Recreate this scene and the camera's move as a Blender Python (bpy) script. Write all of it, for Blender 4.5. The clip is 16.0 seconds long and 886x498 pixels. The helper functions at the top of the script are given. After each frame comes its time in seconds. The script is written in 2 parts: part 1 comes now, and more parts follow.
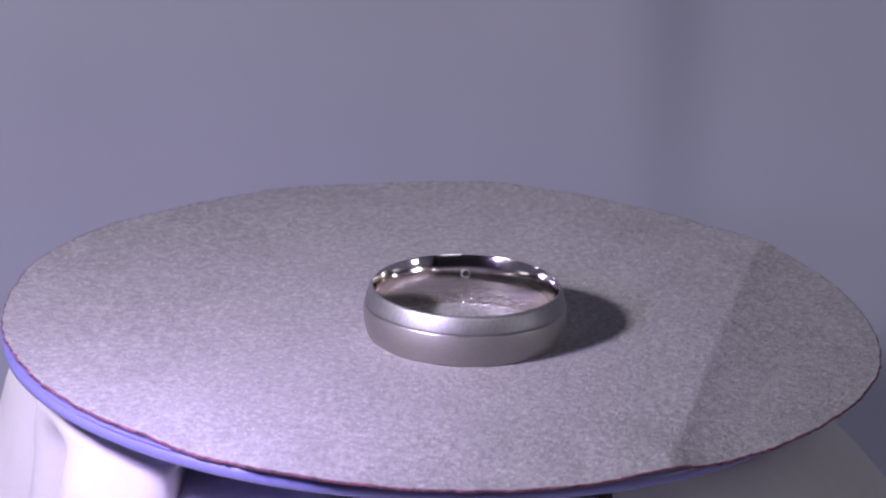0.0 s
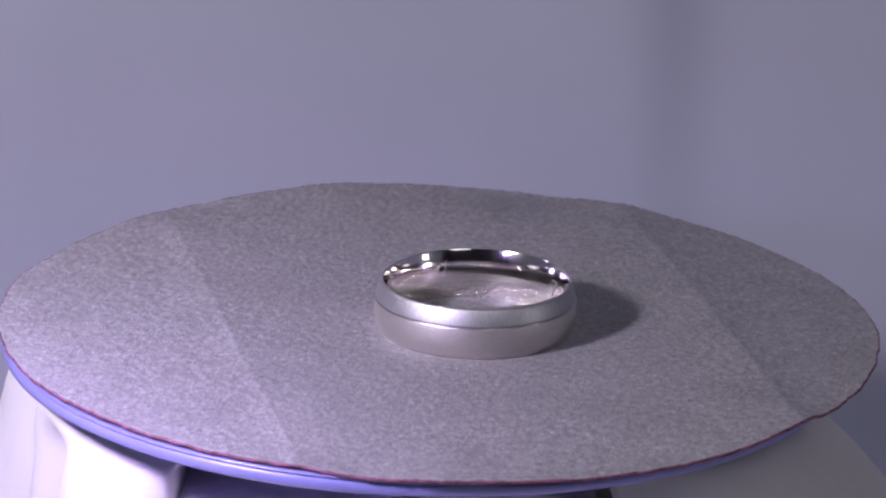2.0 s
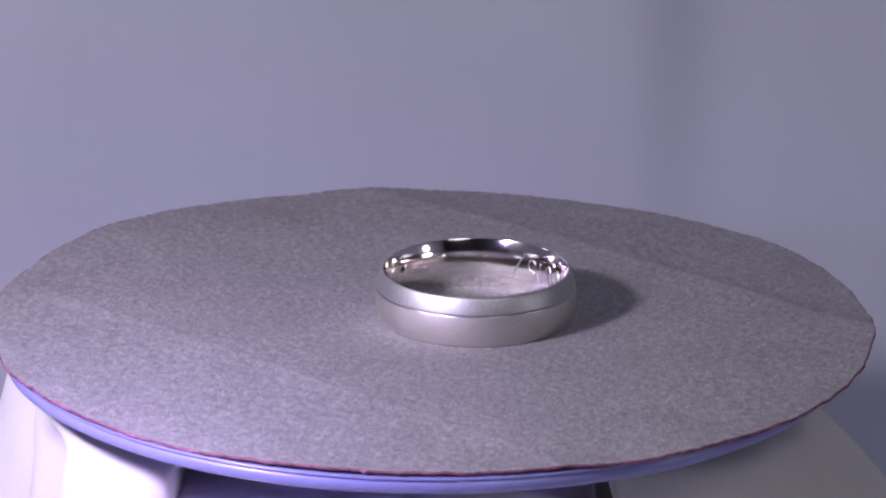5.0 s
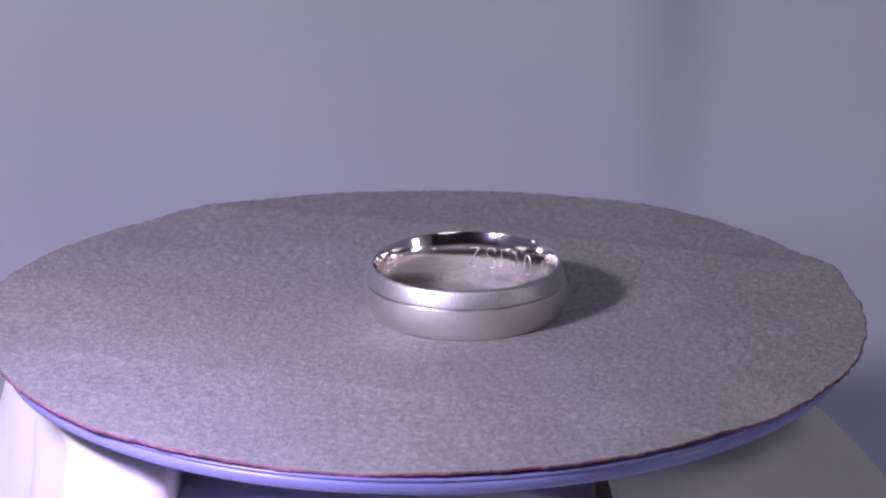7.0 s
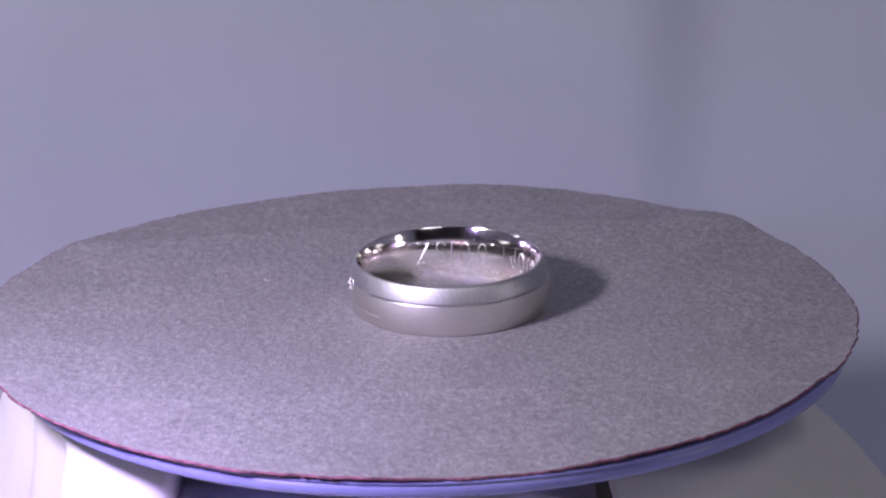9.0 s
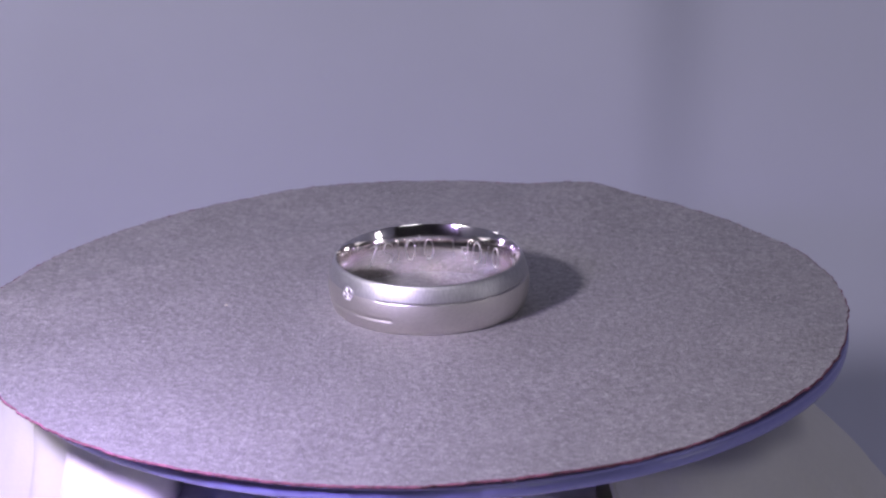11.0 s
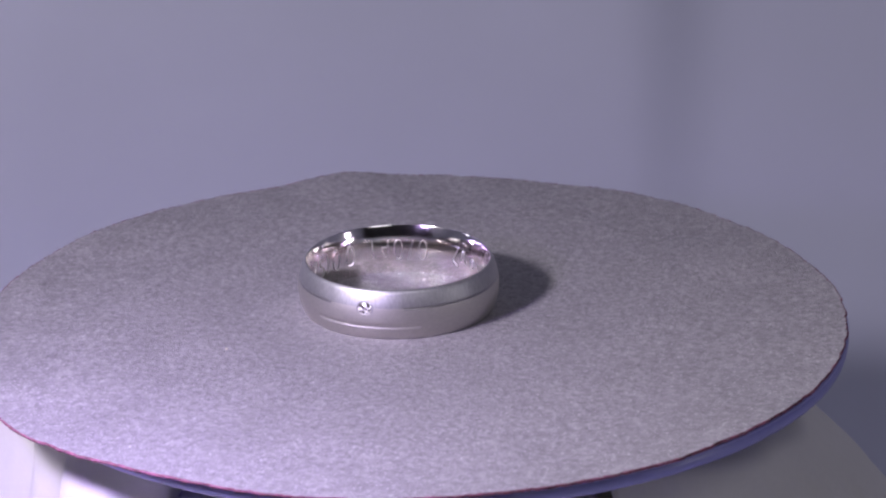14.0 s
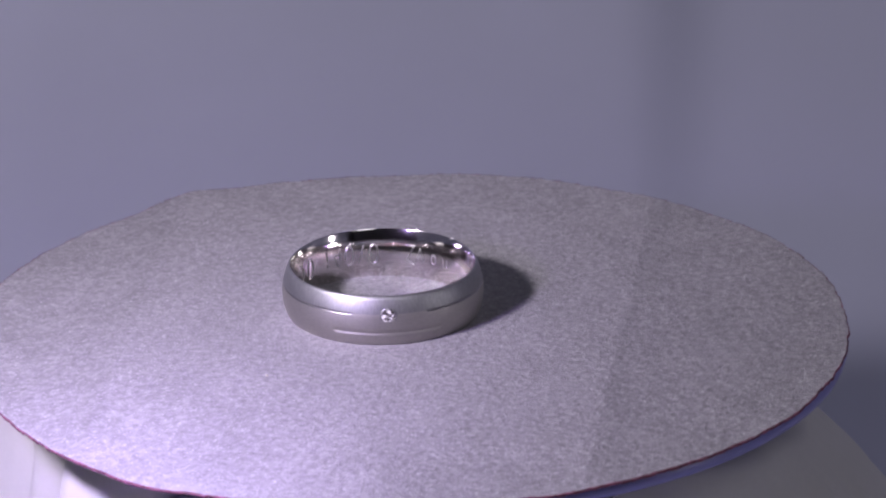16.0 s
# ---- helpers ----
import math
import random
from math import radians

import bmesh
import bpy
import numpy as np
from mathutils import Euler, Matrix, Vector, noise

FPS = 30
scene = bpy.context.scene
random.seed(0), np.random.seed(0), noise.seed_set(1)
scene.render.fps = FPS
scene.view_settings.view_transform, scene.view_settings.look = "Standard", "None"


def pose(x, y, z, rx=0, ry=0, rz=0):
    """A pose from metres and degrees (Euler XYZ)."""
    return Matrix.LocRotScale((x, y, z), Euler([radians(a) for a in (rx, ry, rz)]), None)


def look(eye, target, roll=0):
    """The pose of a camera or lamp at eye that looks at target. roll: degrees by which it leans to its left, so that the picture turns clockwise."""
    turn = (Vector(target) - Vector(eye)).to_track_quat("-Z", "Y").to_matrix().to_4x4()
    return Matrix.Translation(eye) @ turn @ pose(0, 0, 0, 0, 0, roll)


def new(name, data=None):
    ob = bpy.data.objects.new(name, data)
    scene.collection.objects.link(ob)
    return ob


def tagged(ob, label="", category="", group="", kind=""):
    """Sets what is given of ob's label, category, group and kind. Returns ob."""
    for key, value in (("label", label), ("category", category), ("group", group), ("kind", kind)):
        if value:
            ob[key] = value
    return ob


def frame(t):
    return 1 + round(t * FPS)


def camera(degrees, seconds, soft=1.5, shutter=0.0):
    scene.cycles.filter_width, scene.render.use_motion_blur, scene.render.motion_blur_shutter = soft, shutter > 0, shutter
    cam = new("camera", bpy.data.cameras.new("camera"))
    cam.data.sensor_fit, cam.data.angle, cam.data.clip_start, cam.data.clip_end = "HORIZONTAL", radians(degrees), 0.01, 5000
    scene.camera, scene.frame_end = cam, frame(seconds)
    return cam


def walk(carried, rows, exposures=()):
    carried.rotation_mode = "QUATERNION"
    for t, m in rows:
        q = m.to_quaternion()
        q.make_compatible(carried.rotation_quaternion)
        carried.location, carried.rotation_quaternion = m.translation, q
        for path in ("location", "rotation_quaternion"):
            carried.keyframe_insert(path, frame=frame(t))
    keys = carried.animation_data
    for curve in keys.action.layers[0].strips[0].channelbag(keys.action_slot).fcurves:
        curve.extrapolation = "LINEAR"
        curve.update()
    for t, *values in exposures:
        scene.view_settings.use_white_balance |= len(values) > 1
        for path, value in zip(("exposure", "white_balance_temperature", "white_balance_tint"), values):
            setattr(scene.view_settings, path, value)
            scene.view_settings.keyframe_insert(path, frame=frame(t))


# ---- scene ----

# ---- camera: a long lens on a stand, looking down on a small turntable ----
cam = camera(8.966, 16.0, soft=2.2)
cam.data.dof.use_dof = True
cam.data.dof.focus_distance = 0.578
cam.data.dof.aperture_fstop = 85.0
EYE = Vector((0.0, -0.54321, 0.20724))
AIM = EYE + Vector((0.0031046, 0.9387643, -0.3445461)) * 0.58
walk(cam, [(0.0, look(EYE, AIM, 0.476)), (16.0, look(EYE, AIM, 0.476))],
     exposures=[(0.0, -0.16), (2.0, 0.01), (3.5, 0.11), (7.0, 0.14), (9.0, 0.18), (12.5, 0.19), (14.5, -0.07), (16.0, -0.27)])

MM = 0.001
TILT = Matrix.Rotation(radians(1.674), 4, Vector((-0.6227, 0.7825, 0.0)))
RING_AT = (4.044, -3.612)


def turned(t):
    """Pose of the slightly tilted turntable at t seconds."""
    return Matrix.Rotation(radians(11.611 * t - 0.0058 * t * t), 4, "Z") @ TILT


# ---- world and light ----
world = bpy.data.worlds.new("world")
scene.world = world
world.use_nodes = True
world.node_tree.nodes["Background"].inputs[0].default_value = (0.55, 0.53, 0.70, 1)
world.node_tree.nodes["Background"].inputs[1].default_value = 0.02


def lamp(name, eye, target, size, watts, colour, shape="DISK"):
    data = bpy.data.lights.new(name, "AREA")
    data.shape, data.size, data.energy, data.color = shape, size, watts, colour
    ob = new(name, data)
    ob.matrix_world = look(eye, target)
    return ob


lamp("key_lamp", (-0.103, -0.091, 0.091), (0, 0, 0), 0.018, 0.303, (1.0, 0.925, 1.05))
violet = lamp("violet_lamp", (-0.062, -0.077, 0.048), (-0.048, -0.048, -0.010), 0.012, 0.039, (0.88, 0.64, 1.60))
violet.data.spread = radians(95)
# unseen soft fill, added to brighten the backdrop and shaded sides
lamp("fill_lamp", (0.34, -0.78, 0.66), (0.06, 0.1, 0.0), 0.46, 1.26, (0.96, 0.94, 1.08))
lamp("spot_right_front", (0.255, -0.105, 0.062), (0, 0, 0), 0.026, 0.044, (1.0, 0.95, 1.06))
lamp("spot_left_back", (-0.25, 0.040, 0.085), (0, 0, 0), 0.030, 0.022, (0.95, 0.92, 1.10))
scene.cycles.caustics_reflective = True
scene.cycles.blur_glossy = 0.0
scene.cycles.sample_clamp_indirect = 0.0



# ---- materials ----
class Nodes:
    def __init__(self, name):
        self.mat = bpy.data.materials.new(name)
        self.mat.use_nodes = True
        self.tree = self.mat.node_tree
        self.bsdf = self.tree.nodes["Principled BSDF"]

    def add(self, kind, **sockets):
        node = self.tree.nodes.new(kind)
        for key, value in sockets.items():
            node.inputs[key.replace("_", " ")].default_value = value
        return node

    def link(self, a, b):
        self.tree.links.new(a, b)

    def coords(self, scale=(1, 1, 1), turn=0.0, which="Object"):
        tc = self.add("ShaderNodeTexCoord")
        mp = self.add("ShaderNodeMapping")
        mp.vector_type = "TEXTURE"
        mp.inputs["Scale"].default_value = [1 / c for c in scale]
        mp.inputs["Rotation"].default_value = (0, 0, radians(turn))
        self.link(tc.outputs[which], mp.inputs["Vector"])
        return mp.outputs["Vector"]

    def noise(self, vec, scale, detail=4.0, rough=0.6):
        n = self.add("ShaderNodeTexNoise", Scale=scale, Detail=detail, Roughness=rough)
        self.link(vec, n.inputs["Vector"])
        return n.outputs["Fac"]

    def ramp(self, fac, stops):
        r = self.add("ShaderNodeValToRGB")
        while len(r.color_ramp.elements) < len(stops):
            r.color_ramp.elements.new(0.5)
        for e, (at, col) in zip(r.color_ramp.elements, stops):
            e.position, e.color = at, (*col, 1)
        self.link(fac, r.inputs[0])
        return r.outputs[0]

    def mix(self, a, b, fac, mode="MIX"):
        m = self.tree.nodes.new("ShaderNodeMix")
        m.data_type, m.blend_type = "RGBA", mode
        for sock, v in ((m.inputs[6], a), (m.inputs[7], b), (m.inputs[0], fac)):
            if hasattr(v, "is_linked"):
                self.link(v, sock)
            else:
                sock.default_value = v
        return m.outputs[2]

    def bump(self, height, strength, dist, before=None):
        b = self.add("ShaderNodeBump", Strength=strength, Distance=dist)
        self.link(height, b.inputs["Height"])
        if before:
            self.link(before, b.inputs["Normal"])
        self.link(b.outputs[0], self.bsdf.inputs["Normal"])
        return b.outputs[0]

    def set(self, **sockets):
        for key, value in sockets.items():
            sock = self.bsdf.inputs[key.replace("_", " ")]
            if hasattr(value, "is_linked"):
                self.link(value, sock)
            else:
                sock.default_value = value
        return self.mat


def metal(name, colour, rough, scratch_scale, amount, spread=0.1, low=0.86):
    n = Nodes(name)
    v = n.coords(scratch_scale)
    f = n.noise(v, 1.0, 3.0)
    blot = n.noise(n.coords((1, 1, 1)), 700.0, 3.0)
    col = n.ramp(f, [(0.3, [c * low for c in colour]), (0.7, colour)])
    r = n.add("ShaderNodeMapRange", To_Min=rough - spread, To_Max=rough + spread)
    n.link(blot, r.inputs[0])
    n.bump(f, amount, 0.00002)
    return n.set(Base_Color=col, Metallic=1.0, Roughness=r.outputs[0])


SATIN = metal("satin_steel", (0.60, 0.577, 0.542), 0.50, (2500, 2500, 9000), 0.12, 0.05)
BRUSHED = metal("brushed_steel", (0.49, 0.485, 0.49), 0.50, (5200, 5200, 260), 0.3, 0.05, 0.78)
POLISHED = metal("polished_steel", (0.90, 0.86, 0.83), 0.11, (1500, 1500, 9000), 0.08, 0.04)
GROOVED = metal("groove_steel", (0.46, 0.44, 0.44), 0.36, (2500, 2500, 9000), 0.1, 0.05)
ENGRAVED = metal("engraved_steel", (0.97, 0.95, 0.95), 0.28, (3000, 3000, 3000), 0.2, 0.05)


def paper_material():
    n = Nodes("grey_fibrous_paper")
    plain = n.coords()
    mottle = n.noise(plain, 1450.0, 5.0, 0.75)
    speck = n.noise(plain, 4600.0, 2.0, 0.5)
    blotch = n.noise(plain, 820.0, 3.0, 0.6)
    cloud = n.noise(plain, 110.0, 4.0)
    base = n.ramp(mottle, [(0.28, (0.182, 0.174, 0.187)), (0.72, (0.41, 0.392, 0.415))])
    base = n.mix(base, n.ramp(blotch, [(0.32, (0.40, 0.40, 0.40)), (0.68, (0.60, 0.60, 0.60))]), 0.55, "OVERLAY")
    base = n.mix(base, n.ramp(cloud, [(0.3, (0.38, 0.38, 0.38)), (0.7, (0.60, 0.60, 0.60))]), 0.35, "OVERLAY")
    base = n.mix(base, n.ramp(speck, [(0.25, (0.35, 0.34, 0.35)), (0.45, (1, 1, 1))]), 0.45, "MULTIPLY")
    # pale flecks painted into the colour as glints of the fibres
    painted_glint = n.noise(n.coords((1, 1, 1), 31), 4200.0, 2.0, 0.6)
    base = n.mix(base, (0.80, 0.77, 0.82, 1), n.ramp(painted_glint, [(0.60, (0, 0, 0)), (0.70, (0.58, 0.58, 0.58))]))
    first = n.bump(speck, 0.45, 0.00022)
    second = n.bump(mottle, 0.55, 0.00022, first)
    n.bump(blotch, 0.12, 0.0003, second)
    rough = n.ramp(speck, [(0.35, (0.52, 0.52, 0.52)), (0.65, (0.68, 0.68, 0.68))])
    fibres = n.add("ShaderNodeTangent")
    fibres.direction_type, fibres.uv_map = "UV_MAP", "fibres"
    n.link(fibres.outputs[0], n.bsdf.inputs["Tangent"])
    return n.set(Base_Color=base, Roughness=rough, Metallic=0.27, Anisotropic=0.9, Specular_IOR_Level=0.5)


def plain_material(name, colour, rough, scale, vary=0.2, bump=0.1, dist=0.0002, **more):
    n = Nodes(name)
    v = n.coords()
    a, b = n.noise(v, scale, 5.0), n.noise(v, scale * 0.08, 3.0)
    col = n.ramp(a, [(0.3, [c * (1 - vary) for c in colour]), (0.7, [min(1, c * (1 + vary)) for c in colour])])
    col = n.mix(col, n.ramp(b, [(0.3, (0.42, 0.42, 0.42)), (0.7, (0.58, 0.58, 0.58))]), 0.4, "OVERLAY")
    n.bump(a, bump, dist)
    return n.set(Base_Color=col, Roughness=rough, **more)


PAPER = paper_material()
CRUMB = plain_material("beige_crumb", (0.50, 0.45, 0.34), 0.8, 4000)
PAPER_EDGE = plain_material("dyed_paper_edge", (0.16, 0.058, 0.095), 0.9, 900, 0.75, 0.9)
BLUE = plain_material("blue_plastic", (0.17, 0.17, 0.40), 0.34, 900, 0.06, 0.05, 0.0001, Coat_Weight=0.1)
HOUSING = plain_material("mauve_plastic_housing", (0.72, 0.68, 0.77), 0.45, 600, 0.08, 0.1)


def cloth_material(name, colour, pitch):
    n = Nodes(name)
    v = n.coords()
    w1 = n.noise(n.coords((pitch * 2.2, pitch * 0.35, pitch)), 1.0, 2.0)
    w2 = n.noise(n.coords((pitch * 0.35, pitch, pitch * 2.2)), 1.0, 2.0)
    weave = n.mix(w1, w2, 0.5)
    cloud = n.noise(v, 40.0, 4.0)
    col = n.ramp(cloud, [(0.3, [c * 0.93 for c in colour]), (0.7, colour)])
    col = n.mix(col, weave, 0.06, "OVERLAY")
    n.bump(weave, 0.2, 0.00015)
    return n.set(Base_Color=col, Roughness=0.9, Sheen_Weight=0.1)


WHITE_CLOTH = cloth_material("white_cotton_cloth", (0.50, 0.49, 0.47), 1500)
BACKDROP = plain_material("lilac_grey_backdrop", (0.41, 0.42, 0.525), 0.9, 25, 0.03, 0.05, 0.0002)
# unseen tabletop, made white to bounce light up under the plate
TABLE = plain_material("bounce_tabletop", (0.74, 0.73, 0.74), 0.5, 60, 0.04, 0.05, 0.0002)
ROOM = plain_material("room_plaster", (0.42, 0.41, 0.45), 0.9, 12, 0.08, 0.1, 0.002)


# ---- mesh helpers ----
def mesh_of(name, bm, material, smooth=True):
    bmesh.ops.recalc_face_normals(bm, faces=bm.faces)
    me = bpy.data.meshes.new(name)
    for f in bm.faces:
        f.smooth = smooth
    bm.to_mesh(me)
    bm.free()
    for m in (material if isinstance(material, (list, tuple)) else [material]):
        me.materials.append(m)
    return me


def part(name, bm, material, parent=None, label="", smooth=True):
    ob = new(name, mesh_of(name, bm, material, smooth))
    ob.parent = parent
    if label:
        ob["label"] = label
    return ob


def grid(rows, close_u=False, close_v=False):
    """A bmesh of quads over rows of points."""
    bm = bmesh.new()
    vs = [[bm.verts.new(p) for p in row] for row in rows]
    nu, nv = len(rows), len(rows[0])
    for i in range(nu if close_u else nu - 1):
        for j in range(nv if close_v else nv - 1):
            bm.faces.new((vs[i][j], vs[(i + 1) % nu][j], vs[(i + 1) % nu][(j + 1) % nv], vs[i][(j + 1) % nv]))
    return bm


def revolve(profile, steps=192, close=False):
    """profile: pairs (r, z) in mm, or a function of the angle that gives them."""
    rows = []
    for i in range(steps):
        a = 2 * math.pi * i / steps
        pts = profile(a) if callable(profile) else profile
        rows.append([(r * math.cos(a) * MM, r * math.sin(a) * MM, z * MM) for r, z in pts])
    return grid(rows, True, close)


def smoothstep(a, b, x):
    t = min(1.0, max(0.0, (x - a) / (b - a)))
    return t * t * (3 - 2 * t)


def box(bm, size, at, bevel=0.0):
    m = Matrix.Translation(at) @ Matrix.Diagonal((*size, 1))
    made = bmesh.ops.create_cube(bm, size=1, matrix=m)
    if bevel:
        edges = list({e for v in made["verts"] for e in v.link_edges})
        bmesh.ops.bevel(bm, geom=edges, offset=bevel, segments=3, affect="EDGES")


# ---- setting: room, table, backdrop ----
def setting():
    for name, size, at in (
        ("floor", (2.6, 2.8, 0.1), (0, -0.3, -0.87)), ("ceiling", (2.6, 2.8, 0.1), (0, -0.3, 1.45)),
        ("wall_north", (2.8, 0.1, 2.42), (0, 1.15, 0.29)), ("wall_south", (2.8, 0.1, 2.42), (0, -1.75, 0.29)),
        ("wall_east", (0.1, 2.8, 2.42), (1.35, -0.3, 0.29)), ("wall_west", (0.1, 2.8, 2.42), (-1.35, -0.3, 0.29)),
    ):
        bm = bmesh.new()
        box(bm, size, at)
        tagged(part(name, bm, ROOM, smooth=False), "plain grey plaster surface of the dim room", name.split("_")[0], kind="structure")
    table = new("work_table")
    tagged(table, "unseen work table, its white top added to bounce light under the turntable", "table")
    bm = bmesh.new()
    box(bm, (1.2, 1.0, 0.03), (0, 0.0, -0.083), 0.003)
    part("tabletop", bm, TABLE, table, "unseen white tabletop that bounces light upward", smooth=False)
    for x in (-0.55, 0.55):
        for y in (-0.45, 0.45):
            bm = bmesh.new()
            box(bm, (0.05, 0.05, 0.722), (x, y, -0.459), 0.004)
            part("leg", bm, ROOM, table, smooth=False)
    rows = []
    half, turn, reach = 0.22, 0.08, 0.34
    quarter = turn * math.pi / 2
    total = half + quarter + reach
    for i in range(601):
        along = total * (2 * i / 600 - 1)
        side, d = (1 if along > 0 else -1), abs(along)
        if d < half:
            x, y, nx, ny = along, 0.112, 0.0, 1.0
        elif d < half + quarter:
            a = (d - half) / turn
            x, y, nx, ny = side * (half + turn * math.sin(a)), 0.112 - turn * (1 - math.cos(a)), side * math.sin(a), math.cos(a)
        else:
            x, y, nx, ny = side * (half + turn), 0.112 - turn - (d - half - quarter), side, 0.0
        row = []
        for j in range(61):
            z = -0.067 + 0.5 * j / 60
            fold = 0.0040 * smoothstep(0.0245, 0.0365, along) * (1 - smoothstep(0.040, 0.22, along)) * (0.3 + 0.7 * smoothstep(-0.045, 0.0, z))
            wave = 0.002 * math.sin(along * 21 + 1.0) + 0.0015 * math.sin(z * 17 + along * 9)
            sweep = -0.02 * (1 - smoothstep(-0.067, -0.045, z)) ** 2
            off = fold + wave + sweep
            row.append((x + nx * off, y + ny * off, z))
        rows.append(row)
    bm = grid(rows)
    ob = part("backdrop", bm, BACKDROP)
    mod = ob.modifiers.new("thickness", "SOLIDIFY")
    mod.thickness = 0.0008
    mod.offset = 1.0
    tagged(ob, "lilac-grey cloth backdrop with one soft vertical fold, curving forward", "backdrop", kind="structure")


setting()


# ---- the turntable ----
def turntable():
    top = new("turntable_plate")
    tagged(top, "round blue plastic turntable plate with a ridged rim", "turntable")
    disc = [(0.02, -0.26), (14.0, -0.34), (25.0, -0.80), (36.0, -1.25), (42.0, -1.32)]
    rim = [(42.0, -1.32), (42.6, -1.24), (43.2, -1.16), (43.5, -1.22), (43.5, -1.42), (43.3, -1.52), (43.3, -1.6),
           (43.45, -1.72), (43.5, -2.2), (43.35, -2.7), (42.8, -3.0), (42.0, -3.15)]
    under = [(42.0, -3.15), (38.0, -3.5), (30.0, -4.2), (19.0, -5.0), (0.02, -5.0)]
    part("plate_top", revolve(disc), BLUE, top)
    part("rim", revolve(rim, 256), BLUE, top, "glossy blue double-ridged rim")
    part("underside", revolve(under), BLUE, top)
    part("hub", revolve([(0.02, -5.05), (15.0, -5.05), (15.4, -5.4), (15.4, -8.5), (15.0, -8.9), (0.02, -8.9)], 96), HOUSING, top, "dark mauve hub")
    return top


# the cut edge of the paper, every ten degrees: radius and height in mm
PAPER_R = [46.7, 46.7, 46.8, 47.0, 47.5, 47.4, 46.9, 46.4, 46.4, 46.0, 45.4, 45.2, 44.5, 44.2, 44.2, 43.9, 43.8, 43.4,
           43.3, 43.3, 43.2, 43.3, 43.2, 43.3, 43.9, 44.3, 44.7, 45.0, 45.4, 45.7, 46.1, 46.1, 46.3, 46.5, 46.7, 46.9]
PAPER_Z = [-1.15, -1.23, -1.13, -1.07, -0.80, -1.10, -0.72, -0.28, -0.06, -0.30, -0.45, -0.28, -0.40, -0.42, -0.30, -0.17, -0.08, -0.34,
           -0.40, -0.10, -0.11, -0.17, -0.35, -0.27, -0.62, -0.52, -0.62, -0.84, -0.77, -0.61, 0.02, -0.78, -0.80, -0.74, -0.80, -1.12]


def ease(x):
    x = np.clip(x, 0.0, 1.0)
    return x * x * (3 - 2 * x)


def round_values(values, a):
    """Values given at even steps of a full turn, taken smoothly at the angles a."""
    k = (a / (2 * math.pi) % 1.0) * len(values)
    i = np.floor(k).astype(int)
    f = ease(k - i)
    v = np.array(values)
    return v[i % len(v)] * (1 - f) + v[(i + 1) % len(v)] * f


def grain(x, y, size, seed):
    """Smooth random relief, about -1 to 1, with lumps of the given size."""
    table = np.random.RandomState(seed).uniform(-1, 1, (256, 256))
    u, v = x / size + 512.0, y / size + 512.0
    i, j = np.floor(u).astype(int), np.floor(v).astype(int)
    f, g = ease(u - i), ease(v - j)
    i0, i1, j0, j1 = i % 256, (i + 1) % 256, j % 256, (j + 1) % 256
    return (table[i0, j0] * (1 - f) + table[i1, j0] * f) * (1 - g) + (table[i0, j1] * (1 - f) + table[i1, j1] * f) * g


def line_side(x, y, p, q):
    """Distance to the left of the line from p to q."""
    dx, dy = q[0] - p[0], q[1] - p[1]
    return (dx * (y - p[1]) - dy * (x - p[0])) / math.hypot(dx, dy)


def sheet_height(x, y):
    """The sheet bends down beyond two creases, with a slight ridge along each."""
    east = -line_side(x, y, (24.0, -37.0), (36.0, 29.0))
    west = line_side(x, y, (-28.0, -37.0), (-12.2, 43.0))
    z = -0.80 * (1 - np.exp(-np.maximum(0.0, east) / 6.0)) - 0.47 * (1 - np.exp(-np.maximum(0.0, west) / 6.0))
    z += 0.035 * np.exp(-(east / 1.1) ** 2) + 0.02 * np.exp(-(west / 1.1) ** 2)
    away = ease((np.hypot(x - RING_AT[0], y - RING_AT[1]) - 12) / 10)
    return z + away * (0.10 * grain(x, y, 9.0, 11) + 0.05 * grain(x, y, 4.0, 12))


def paper_points(k, a):
    """Places in mm on the sheet, at the share k of the radius and the angle a."""
    R = round_values(PAPER_R, a)
    ragged = 0.10 * grain(a * 40.0, a * 0.0, 1.0, 5) + 0.06 * grain(a * 130.0, a * 0.0, 1.0, 6)
    c, s = np.cos(a), np.sin(a)
    r = (R + ragged) * k
    x, y = r * c, r * s
    rim = round_values(PAPER_Z, a) - sheet_height(R * c, R * s)
    z = sheet_height(x, y) + rim * ease((k - 0.60) / 0.40) * k
    return x, y, z


def fibre_relief(x, y):
    out = ease((np.hypot(x - RING_AT[0], y - RING_AT[1]) - 9.0) / 2.0)
    return 0.026 * grain(x, y, 0.62, 21) + 0.016 * grain(x * 0.8 + y * 0.6, y * 0.8 - x * 0.6, 0.36, 22) * (0.5 + 0.5 * out) - 0.02


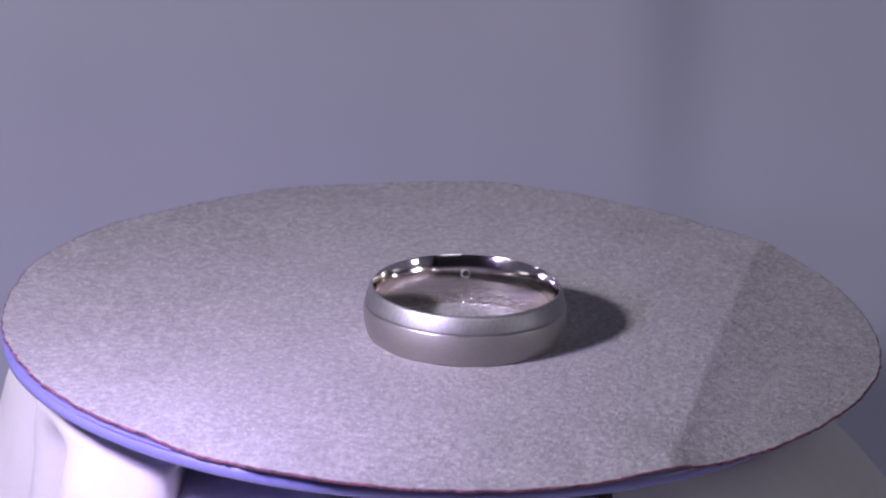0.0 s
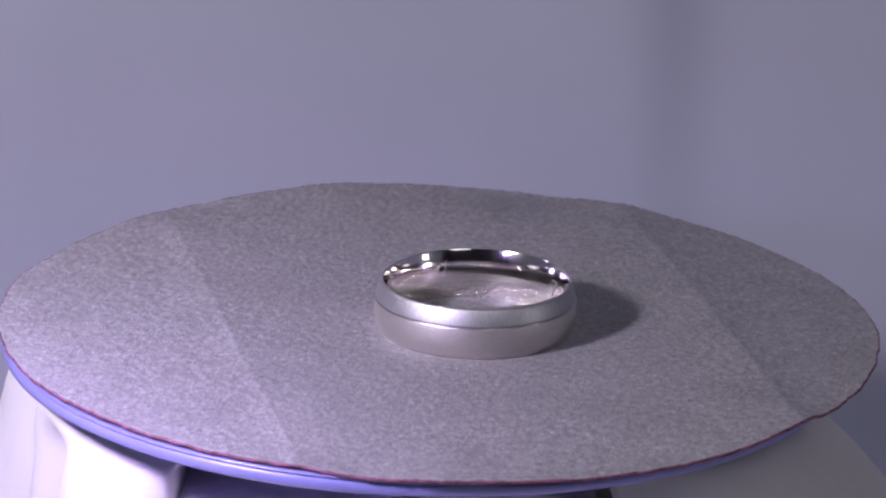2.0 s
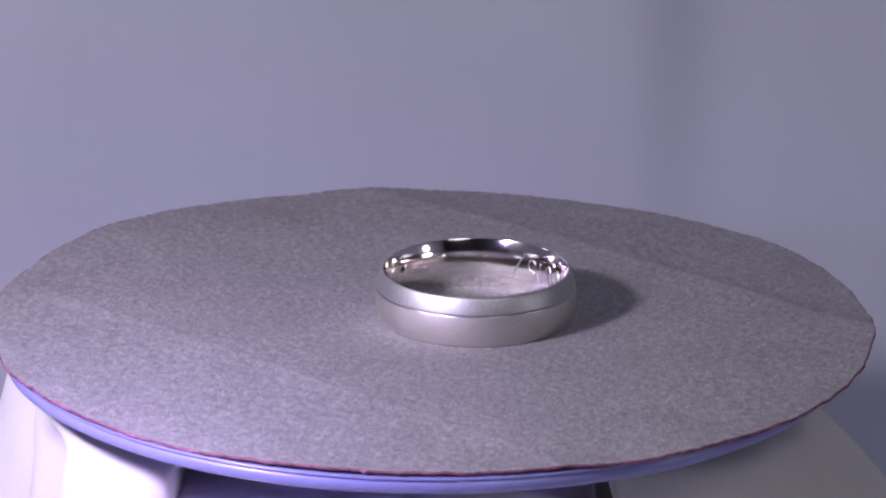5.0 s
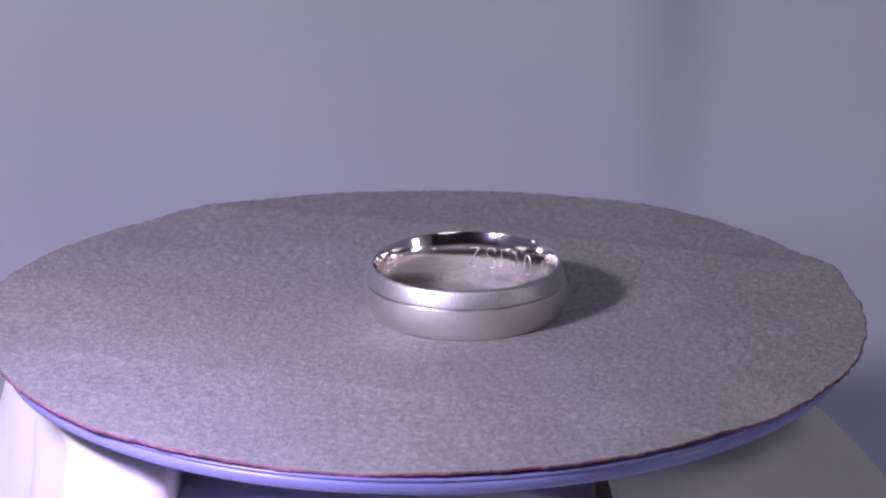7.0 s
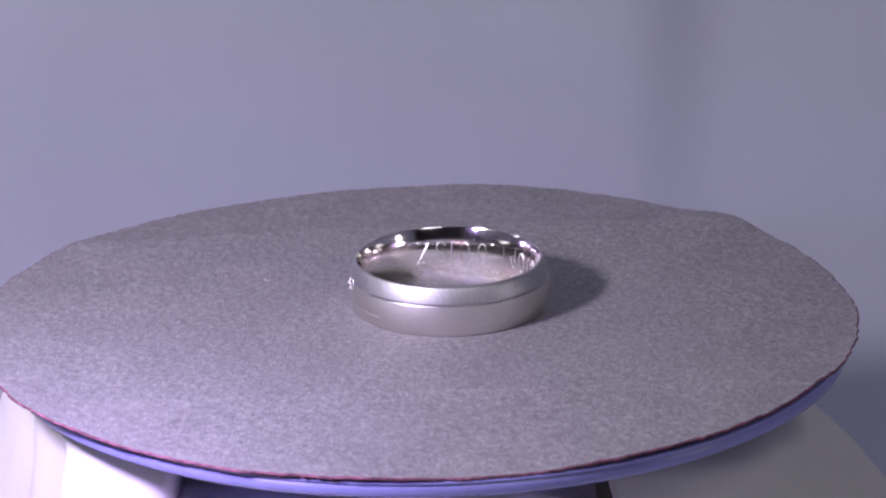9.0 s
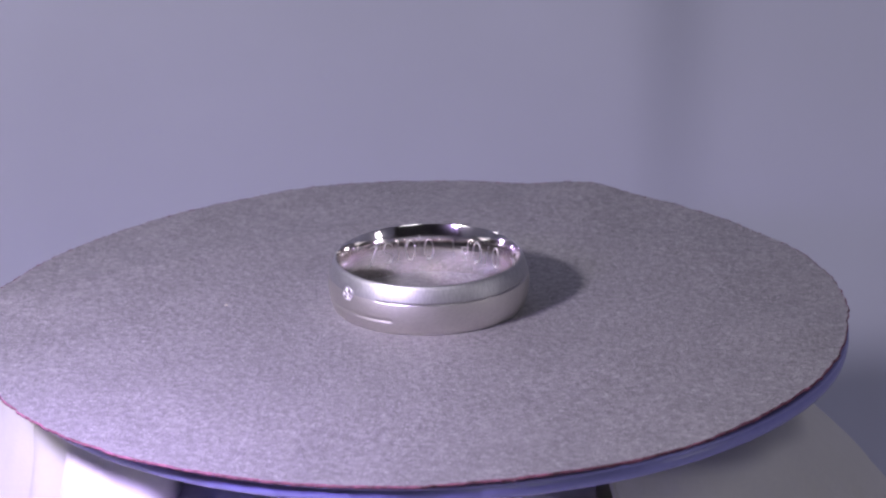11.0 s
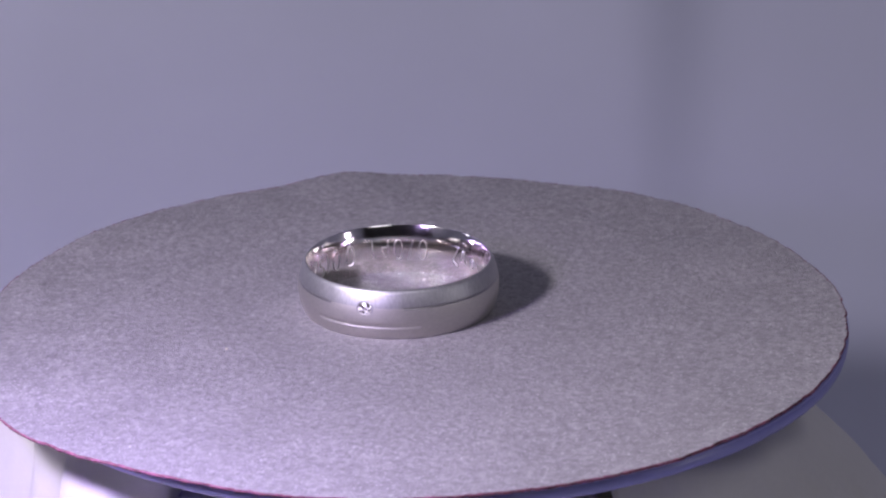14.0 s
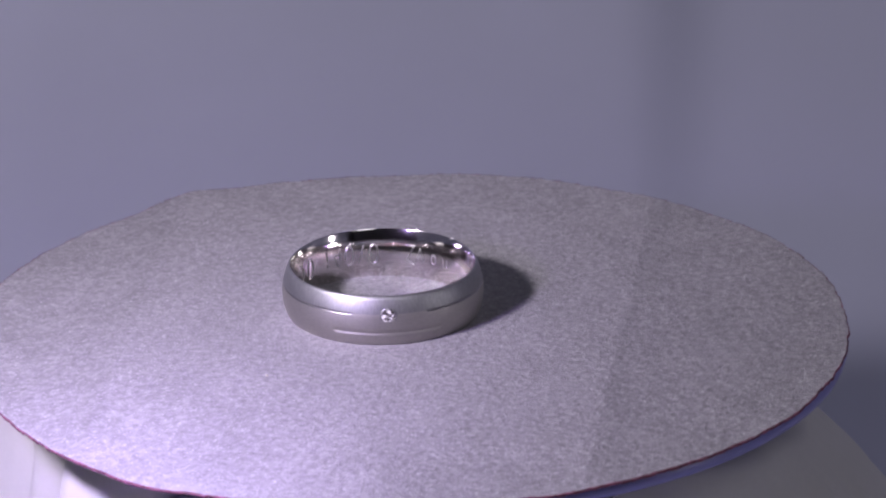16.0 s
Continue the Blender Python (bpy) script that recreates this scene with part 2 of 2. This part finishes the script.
def paper_disc():
    steps, rings = 1500, 250
    a, k = np.meshgrid(np.arange(steps) * 2 * math.pi / steps, np.concatenate([[0.0004], np.arange(1, rings + 1) / rings]), indexing="ij")
    x, y, z = paper_points(k, a)
    z = z + fibre_relief(x, y)
    me = bpy.data.meshes.new("paper_disc")
    n = rings + 1
    i, j = np.meshgrid(np.arange(steps), np.arange(rings), indexing="ij")
    i2 = (i + 1) % steps
    faces = np.stack([i * n + j, i * n + j + 1, i2 * n + j + 1, i2 * n + j], -1).reshape(-1, 4)
    verts = np.stack([x, y, z], -1).reshape(-1, 3) * MM
    me.vertices.add(len(verts))
    me.vertices.foreach_set("co", verts.ravel())
    me.loops.add(faces.size)
    me.loops.foreach_set("vertex_index", faces.ravel())
    me.polygons.add(len(faces))
    me.polygons.foreach_set("loop_start", np.arange(len(faces)) * 4)
    me.polygons.foreach_set("use_smooth", np.ones(len(faces), dtype=bool))
    me.update(calc_edges=True)
    c, s = math.cos(radians(68)), math.sin(radians(68))
    flat = verts[faces.ravel()]
    uv = np.stack([(flat[:, 0] * c + flat[:, 1] * s) * 10 + 0.5, (flat[:, 1] * c - flat[:, 0] * s) * 10 + 0.5], -1)
    me.uv_layers.new(name="fibres").data.foreach_set("uv", uv.ravel())
    me.materials.append(PAPER)
    ob = new("paper_disc", me)
    tagged(ob, "round grey fibrous paper with two creases and dyed cut edge", "paper")
    # the thickness of the sheet, dyed where it was cut
    top = np.stack([x[:, -1], y[:, -1], z[:, -1]], -1)
    ang = np.arange(steps) * 2 * math.pi / steps
    fray = 0.07 * grain(ang * 210.0, ang * 0.0, 1.0, 31)
    lift = 0.06 * grain(ang * 260.0, ang * 0.0, 1.0, 32)
    xi, yi, zi = paper_points(np.full(steps, 0.90), ang)
    rim = []
    for m in range(steps):
        c, s = math.cos(ang[m]), math.sin(ang[m])
        X, Y, Z = top[m]
        row = [(X, Y, Z)] + [(X + c * (out + fray[m]), Y + s * (out + fray[m]), Z + dz) for out, dz in ((0.09, 0.0 + lift[m]), (0.13, -0.18), (0.02, -0.34 + lift[m]))]
        row.append((xi[m], yi[m], zi[m] - 0.2))
        rim.append([(p * MM, q * MM, h * MM) for p, q, h in row])
    part("cut_edge", grid(rim, True), PAPER_EDGE, ob, "ragged dark pink cut edge")
    # a crumb on the surface
    bm = bmesh.new()
    bmesh.ops.create_icosphere(bm, subdivisions=2, radius=0.00013)
    for v in bm.verts:
        v.co *= 1 + 0.4 * noise.noise(v.co * 9000)
        v.co += Vector((16.9, 13.1, 0.06)) * MM
    part("crumb", bm, CRUMB, ob, "tiny pale crumb")
    return ob


# ---- the ring ----
STONE_AT = radians(89.5)


def off_stone(a):
    d = math.degrees(a - STONE_AT)
    return abs((d + 180) % 360 - 180)


def outer_r(z, a):
    """Outer radius of the band at height z (mm), without grooves."""
    return 10.40 - 0.085 * (z - 2.55) ** 2


def inner_r(z):
    return 9.0 + 0.073 * (z - 2.7) ** 2


def ring_thing():
    top = new("wedding_ring")
    tagged(top, "steel wedding ring with satin band and small clear stone", "ring")
    cut = 3.62

    def lower(a):
        g = smoothstep(31, 33, off_stone(a))
        pts = [(9.52, 0.06), (9.60, 0.02), (9.78, 0.05), (9.87, 0.14)]
        for z in (0.3, 0.55, 0.85, 1.15, 1.38):
            pts.append((outer_r(z, a), z))
        for z, d in ((1.44, 0.035), (1.52, 0.075), (1.62, 0.085), (1.72, 0.05), (1.80, 0.0)):
            pts.append((outer_r(z, a) - d * (1 - g), z))
        for z in (2.05, 2.3, 2.6, 2.9, 3.15, 3.32):
            pts.append((outer_r(z, a), z))
        pts.append((outer_r(3.40, a), 3.40))
        return pts

    def groove(a):
        u = smoothstep(20, 27, off_stone(a))
        return [(outer_r(z, a) - d * u, z) for z, d in ((3.40, 0.0), (3.44, 0.008), (3.47, 0.02), (3.49, 0.04), (3.505, 0.075), (3.53, 0.10), (3.58, 0.10), (cut, 0.07))]

    def upper(a):
        u = smoothstep(20, 27, off_stone(a))
        pts = [(outer_r(cut, a) - 0.07 * u, cut), (outer_r(3.65, a) - 0.052 * u, 3.65), (outer_r(3.70, a) - 0.04 * u, 3.70)]
        for z in (3.8, 4.1, 4.4, 4.7, 4.95, 5.12):
            pts.append((outer_r(z, a) - 0.04 * u, z))
        return pts + [(9.71, 5.26), (9.63, 5.35), (9.54, 5.38)]

    inner = [(9.54, 5.38), (9.515, 5.35), (inner_r(5.28), 5.28)] + [(inner_r(5.1 - 0.2 * i), 5.1 - 0.2 * i) for i in range(25)] + [(9.45, 0.16), (9.52, 0.06)]
    part("satin_band", revolve(lower, 360), SATIN, top, "matt satin steel lower band")
    bm = revolve(groove, 360)
    for f in bm.faces:
        p = f.calc_center_median()
        f.material_index = 1 if off_stone(math.atan2(p.y, p.x)) < 22 else 0
    part("groove", bm, [GROOVED, SATIN], top, "dark fine groove")
    part("upper_band", revolve(upper, 360), BRUSHED, top, "brushed steel bevelled upper band")
    part("inner_band", revolve(inner, 360), POLISHED, top, "mirror-polished inside of the ring")

    # the stone: a small brilliant in a flush collar
    seat = Matrix.Rotation(STONE_AT, 4, "Z") @ Matrix.Translation((outer_r(3.45, 0) * MM, 0, 3.42 * MM)) @ Matrix.Rotation(radians(90), 4, "Y") @ Matrix.Rotation(radians(0), 4, "Z")
    bm = bmesh.new()
    n = 8
    layers = [(0.40, 0.24), (0.62, 0.13), (0.77, -0.02), (0.74, -0.12)]
    rnd = random.Random(4)
    vs = []
    for k, (r, z) in enumerate(layers):
        vs.append([bm.verts.new(seat @ Vector((r * MM * math.cos(2 * math.pi * (i + 0.5 * k) / n), r * MM * math.sin(2 * math.pi * (i + 0.5 * k) / n), (z + rnd.uniform(-0.03, 0.03)) * MM))) for i in range(n)])
    heart = bm.verts.new(seat @ Vector((0.05 * MM, -0.04 * MM, 0.15 * MM)))
    for i in range(n):
        bm.faces.new((vs[0][i], vs[0][(i + 1) % n], heart)).material_index = (0, 1, 2, 0, 2, 1, 0, 2)[i]
    for k in range(3):
        for i in range(n):
            j = (i + 1) % n
            bm.faces.new((vs[k][i], vs[k][j], vs[k + 1][i])).material_index = rnd.choice((0, 1, 1, 2))
            bm.faces.new((vs[k][j], vs[k + 1][j], vs[k + 1][i])).material_index = rnd.choice((0, 1, 2))
    bm.faces.new(vs[3])
    # sparkle is painted in: facets alternate between mirror, white and dark colours
    g = Nodes("clear_stone")
    g.set(Base_Color=(1.0, 0.96, 0.94, 1), Roughness=0.06, IOR=2.4, Metallic=0.9)
    sparkle_bright = Nodes("sparkle_bright_facet")
    sparkle_bright.set(Base_Color=(0.95, 0.92, 0.90, 1), Roughness=0.35, IOR=2.4, Metallic=0.0)
    sparkle_dark = Nodes("sparkle_dark_facet")
    sparkle_dark.set(Base_Color=(0.30, 0.27, 0.27, 1), Roughness=0.05, IOR=2.4, Metallic=0.6)
    part("stone", bm, [g.mat, sparkle_bright.mat, sparkle_dark.mat], top, "small clear brilliant-cut stone", smooth=False)
    rows = []
    for i in range(32):
        a = 2 * math.pi * i / 32
        rows.append([seat @ Vector((r * MM * math.cos(a), r * MM * math.sin(a), z * MM)) for r, z in ((0.74, -0.2), (0.78, 0.0), (0.81, 0.035), (0.86, 0.03), (0.92, -0.08))])
    part("collar", grid(rows, True), BRUSHED, top, "thin polished steel collar")

    # drilled hole behind the stone; the stone's point painted dark as the hole's shade
    back = Matrix.Rotation(STONE_AT, 4, "Z") @ Matrix.Translation((inner_r(3.42) * MM, 0, 3.42 * MM)) @ Matrix.Rotation(radians(-90), 4, "Y")
    rows = []
    for i in range(24):
        a = 2 * math.pi * i / 24
        rows.append([back @ Vector((r * MM * math.cos(a), r * MM * math.sin(a), z * MM)) for r, z in ((0.52, -0.03), (0.47, 0.035), (0.43, 0.055), (0.39, 0.05), (0.36, 0.0))])
    hole = part("drilled_hole", grid(rows, True), BRUSHED, top, "small drilled hole with bright lip")
    bm = bmesh.new()
    tip = bm.verts.new(back @ Vector((0.03 * MM, 0.05 * MM, 0.045 * MM)))
    round_edge = [bm.verts.new(back @ Vector((0.38 * MM * math.cos(2 * math.pi * i / 8), 0.38 * MM * math.sin(2 * math.pi * i / 8), 0.012 * MM))) for i in range(8)]
    for i in range(8):
        bm.faces.new((round_edge[i], round_edge[(i + 1) % 8], tip))
    dark = Nodes("shade_dark_stone_back")
    dark.set(Base_Color=(0.03, 0.026, 0.028, 1), Roughness=0.12, IOR=1.8)
    part("stone_point", bm, dark.mat, hole, "faceted back of the stone, painted dark as the hole's shade", smooth=False)

    # engraving: fine strokes, each mark at its angle round the inside
    def stroke(path, w=0.068):
        """One stroke along path: pairs of angle (degrees) and height (mm)."""
        pts = [(radians(p) * 9.0, z) for p, z in path]
        rows = []
        for k, (u, z) in enumerate(pts):
            p, q = pts[max(0, k - 1)], pts[min(len(pts) - 1, k + 1)]
            d = math.hypot(q[0] - p[0], q[1] - p[1])
            nx, nz = -(q[1] - p[1]) / d, (q[0] - p[0]) / d
            row = []
            for dw, dr in ((-1, 0.0), (-0.3, 0.07), (0.3, 0.07), (1, 0.0)):
                aa, zz = (u + nx * dw * w) / 9.0, z + nz * dw * w
                r = inner_r(zz) + 0.004 - dr
                row.append((r * math.cos(aa) * MM, r * math.sin(aa) * MM, zz * MM))
            rows.append(row)
        part("engraved_mark", grid(rows), ENGRAVED, top, "fine bright engraved stroke")

    def curve(deg, points, steps=6):
        """A stroke through points: offsets in degrees and heights."""
        path = []
        for (u0, z0), (u1, z1) in zip(points, points[1:]):
            path += [(deg + u0 + (u1 - u0) * k / steps, z0 + (z1 - z0) * k / steps) for k in range(steps)]
        stroke(path + [(deg + points[-1][0], points[-1][1])])

    def oval(deg, wide, low, high, lean=0.0, start=0.0, sweep=360.0):
        pts = []
        for k in range(29):
            a = radians(start + sweep * k / 28)
            v = math.cos(a)
            pts.append((deg + wide * math.sin(a) + lean * v, (low + high) / 2 + (high - low) / 2 * v))
        stroke(pts)

    curve(3.5, [(-4.0, 3.85), (3.6, 1.65)])
    curve(3.5, [(-4.0, 3.85), (2.2, 3.80)])
    curve(3.5, [(1.2, 1.65), (-0.8, 1.75)], 3)
    oval(-8.8, 2.9, 2.75, 3.85, 0.0, -80, 250)
    oval(-8.8, 2.6, 1.65, 2.75, 0.0, 0, -200)
    curve(-16.1, [(0.2, 3.8), (-0.2, 1.7)])
    curve(-16.1, [(-0.2, 1.7), (1.2, 1.95)])
    oval(-24.8, 3.0, 1.6, 3.8)
    oval(-37.0, 3.0, 1.6, 3.8)
    curve(-30.8, [(0.3, 4.3), (-0.3, 4.05)], 3)
    curve(-53.6, [(0.3, 3.85), (-0.3, 2.0)])
    curve(-61.8, [(2.8, 3.05), (-3.4, 3.2)])
    curve(-61.8, [(-2.2, 3.85), (-2.0, 2.5)])
    curve(-61.8, [(2.8, 3.05), (-1.2, 1.7)])
    oval(-70.8, 2.9, 1.7, 3.85)
    curve(-79.0, [(-1.8, 3.8), (1.8, 1.7)])
    oval(-87.6, 2.9, 1.7, 3.85)
    curve(-112.5, [(3.6, 3.75), (-2.8, 3.8), (2.6, 2.2), (-1.5, 1.65), (-4.0, 2.1)])
    curve(-119.2, [(2.0, 2.3), (0.0, 3.6), (-2.6, 2.2)])
    oval(-129.6, 1.9, 2.1, 3.1)
    curve(-137.8, [(0.2, 2.9), (-0.2, 2.1)], 3)
    curve(-141.5, [(0.2, 2.9), (-0.2, 2.2)], 3)
    curve(-168.7, [(0.8, 2.9), (-0.8, 2.2)], 3)
    return top


# ---- stand and cloth under the plate ----
def stand():
    top = new("motor_box")
    tagged(top, "mauve plastic motor box under the turntable plate", "motor box")
    bm = bmesh.new()
    box(bm, (0.0470, 0.066, 0.058), (-0.0060, 0.0, -0.0385), 0.004)
    part("housing", bm, HOUSING, top)
    bm = bmesh.new()
    box(bm, (0.0262, 0.0016, 0.046), (-0.0152, -0.0338, -0.0385), 0.0006)
    part("front_panel", bm, HOUSING, top, "raised mauve front panel")
    bm = bmesh.new()
    box(bm, (0.046, 0.065, 0.002), (-0.0060, 0.0, -0.0672), 0.0006)
    part("base_plate", bm, HOUSING, top)
    return top


def cloth():
    """White cloth heaped round the base, open at the front."""
    # by angle: radius of the top edge, its height, outward flare of the fall
    plan = [(-54, 31, -7.0, 0.5), (-20, 37, -9.5, 0.9), (0, 39, -12.0, 1.0), (40, 41, -12.0, 0.9), (90, 44, -10.0, 0.5), (140, 47, -10.0, 0.4),
            (168, 44, -9.4, 0.25), (184, 38.6, -7.0, 0.15), (193, 39.6, -5.6, 0.20), (197, 39.4, -5.4, 0.20), (206, 39.6, -5.2, 0.16), (218, 38.6, -5.2, 0.15), (224, 38.0, -5.4, 0.15), (226, 37.2, -5.8, 0.15)]
    rows = []
    na = 300
    for i in range(na + 1):
        deg = -54 + 280 * i / na
        k = max(j for j in range(len(plan) - 1) if plan[j][0] <= deg)
        f = smoothstep(plan[k][0], plan[k + 1][0], deg)
        rt, top, flare = (plan[k][m] * (1 - f) + plan[k + 1][m] * f for m in (1, 2, 3))
        a = radians(deg)
        x0, y0 = math.cos(a), math.sin(a)
        row = [(rt * q * x0 * MM, rt * q * y0 * MM, (top + 0.4) * MM) for q in (0.75, 0.85, 0.93)]
        row.append(((rt - 1.0) * x0 * MM, (rt - 1.0) * y0 * MM, (top + 0.3) * MM))
        for j in range(46):
            d = 58.0 * (j / 45) ** 1.2
            fold = (math.sin(a * 13 + 0.6) * 1.6 + math.sin(a * 29 + 2.0) * 0.6) * (1 - 0.8 * smoothstep(150, 185, deg))
            r = rt + flare * d + fold * smoothstep(0, 30, d) + 14.0 * smoothstep(44, 58, d) ** 2
            r += 1.3 * noise.noise((x0 * 2.4, y0 * 2.4, d * 0.06)) * smoothstep(0, 10, d)
            valley = math.exp(-((deg - 201 + 0.25 * d) / 5.5) ** 2)
            swell = math.exp(-((deg - 213) / 7.0) ** 2)
            r += (1.6 * swell - 6.0 * valley) * smoothstep(0, 5, d)
            r += (0.06 * math.sin(deg * 1.9 + d * 0.4) + 0.40 * noise.noise((x0 * 14, y0 * 14, d * 0.15))) * smoothstep(0, 4, d)
            row.append((r * x0 * MM, r * y0 * MM, max(top - d, -66.6) * MM))
        rows.append(row)
    # the free edge turns back under itself
    last = rows[-1]
    for m in range(1, 9):
        a = math.pi / 2 * m / 8
        rows.append([(p[0] + 1.6 * math.sin(a) * MM, p[1] + 9.0 * (1 - math.cos(a)) * MM, p[2]) for p in last])
    ob = part("white_cloth", grid(rows), WHITE_CLOTH)
    mod = ob.modifiers.new("thickness", "SOLIDIFY")
    mod.thickness = 0.0006
    mod.offset = -1.0
    tagged(ob, "white woven cotton cloth heaped in folds round the turntable base", "cloth")
    return ob


base = stand()
cloth()
plate = turntable()
paper = paper_disc()
ring = ring_thing()


def motions():
    times = [i * 0.5 for i in range(33)]
    seat = Matrix.Translation((RING_AT[0] * MM, RING_AT[1] * MM, -0.00008))
    sag = Matrix.Rotation(radians(0.55), 4, "Y")
    walk(plate, [(t, turned(t) @ sag) for t in times])
    walk(paper, [(t, turned(t)) for t in times])
    walk(ring, [(t, turned(t) @ seat) for t in times])


motions()
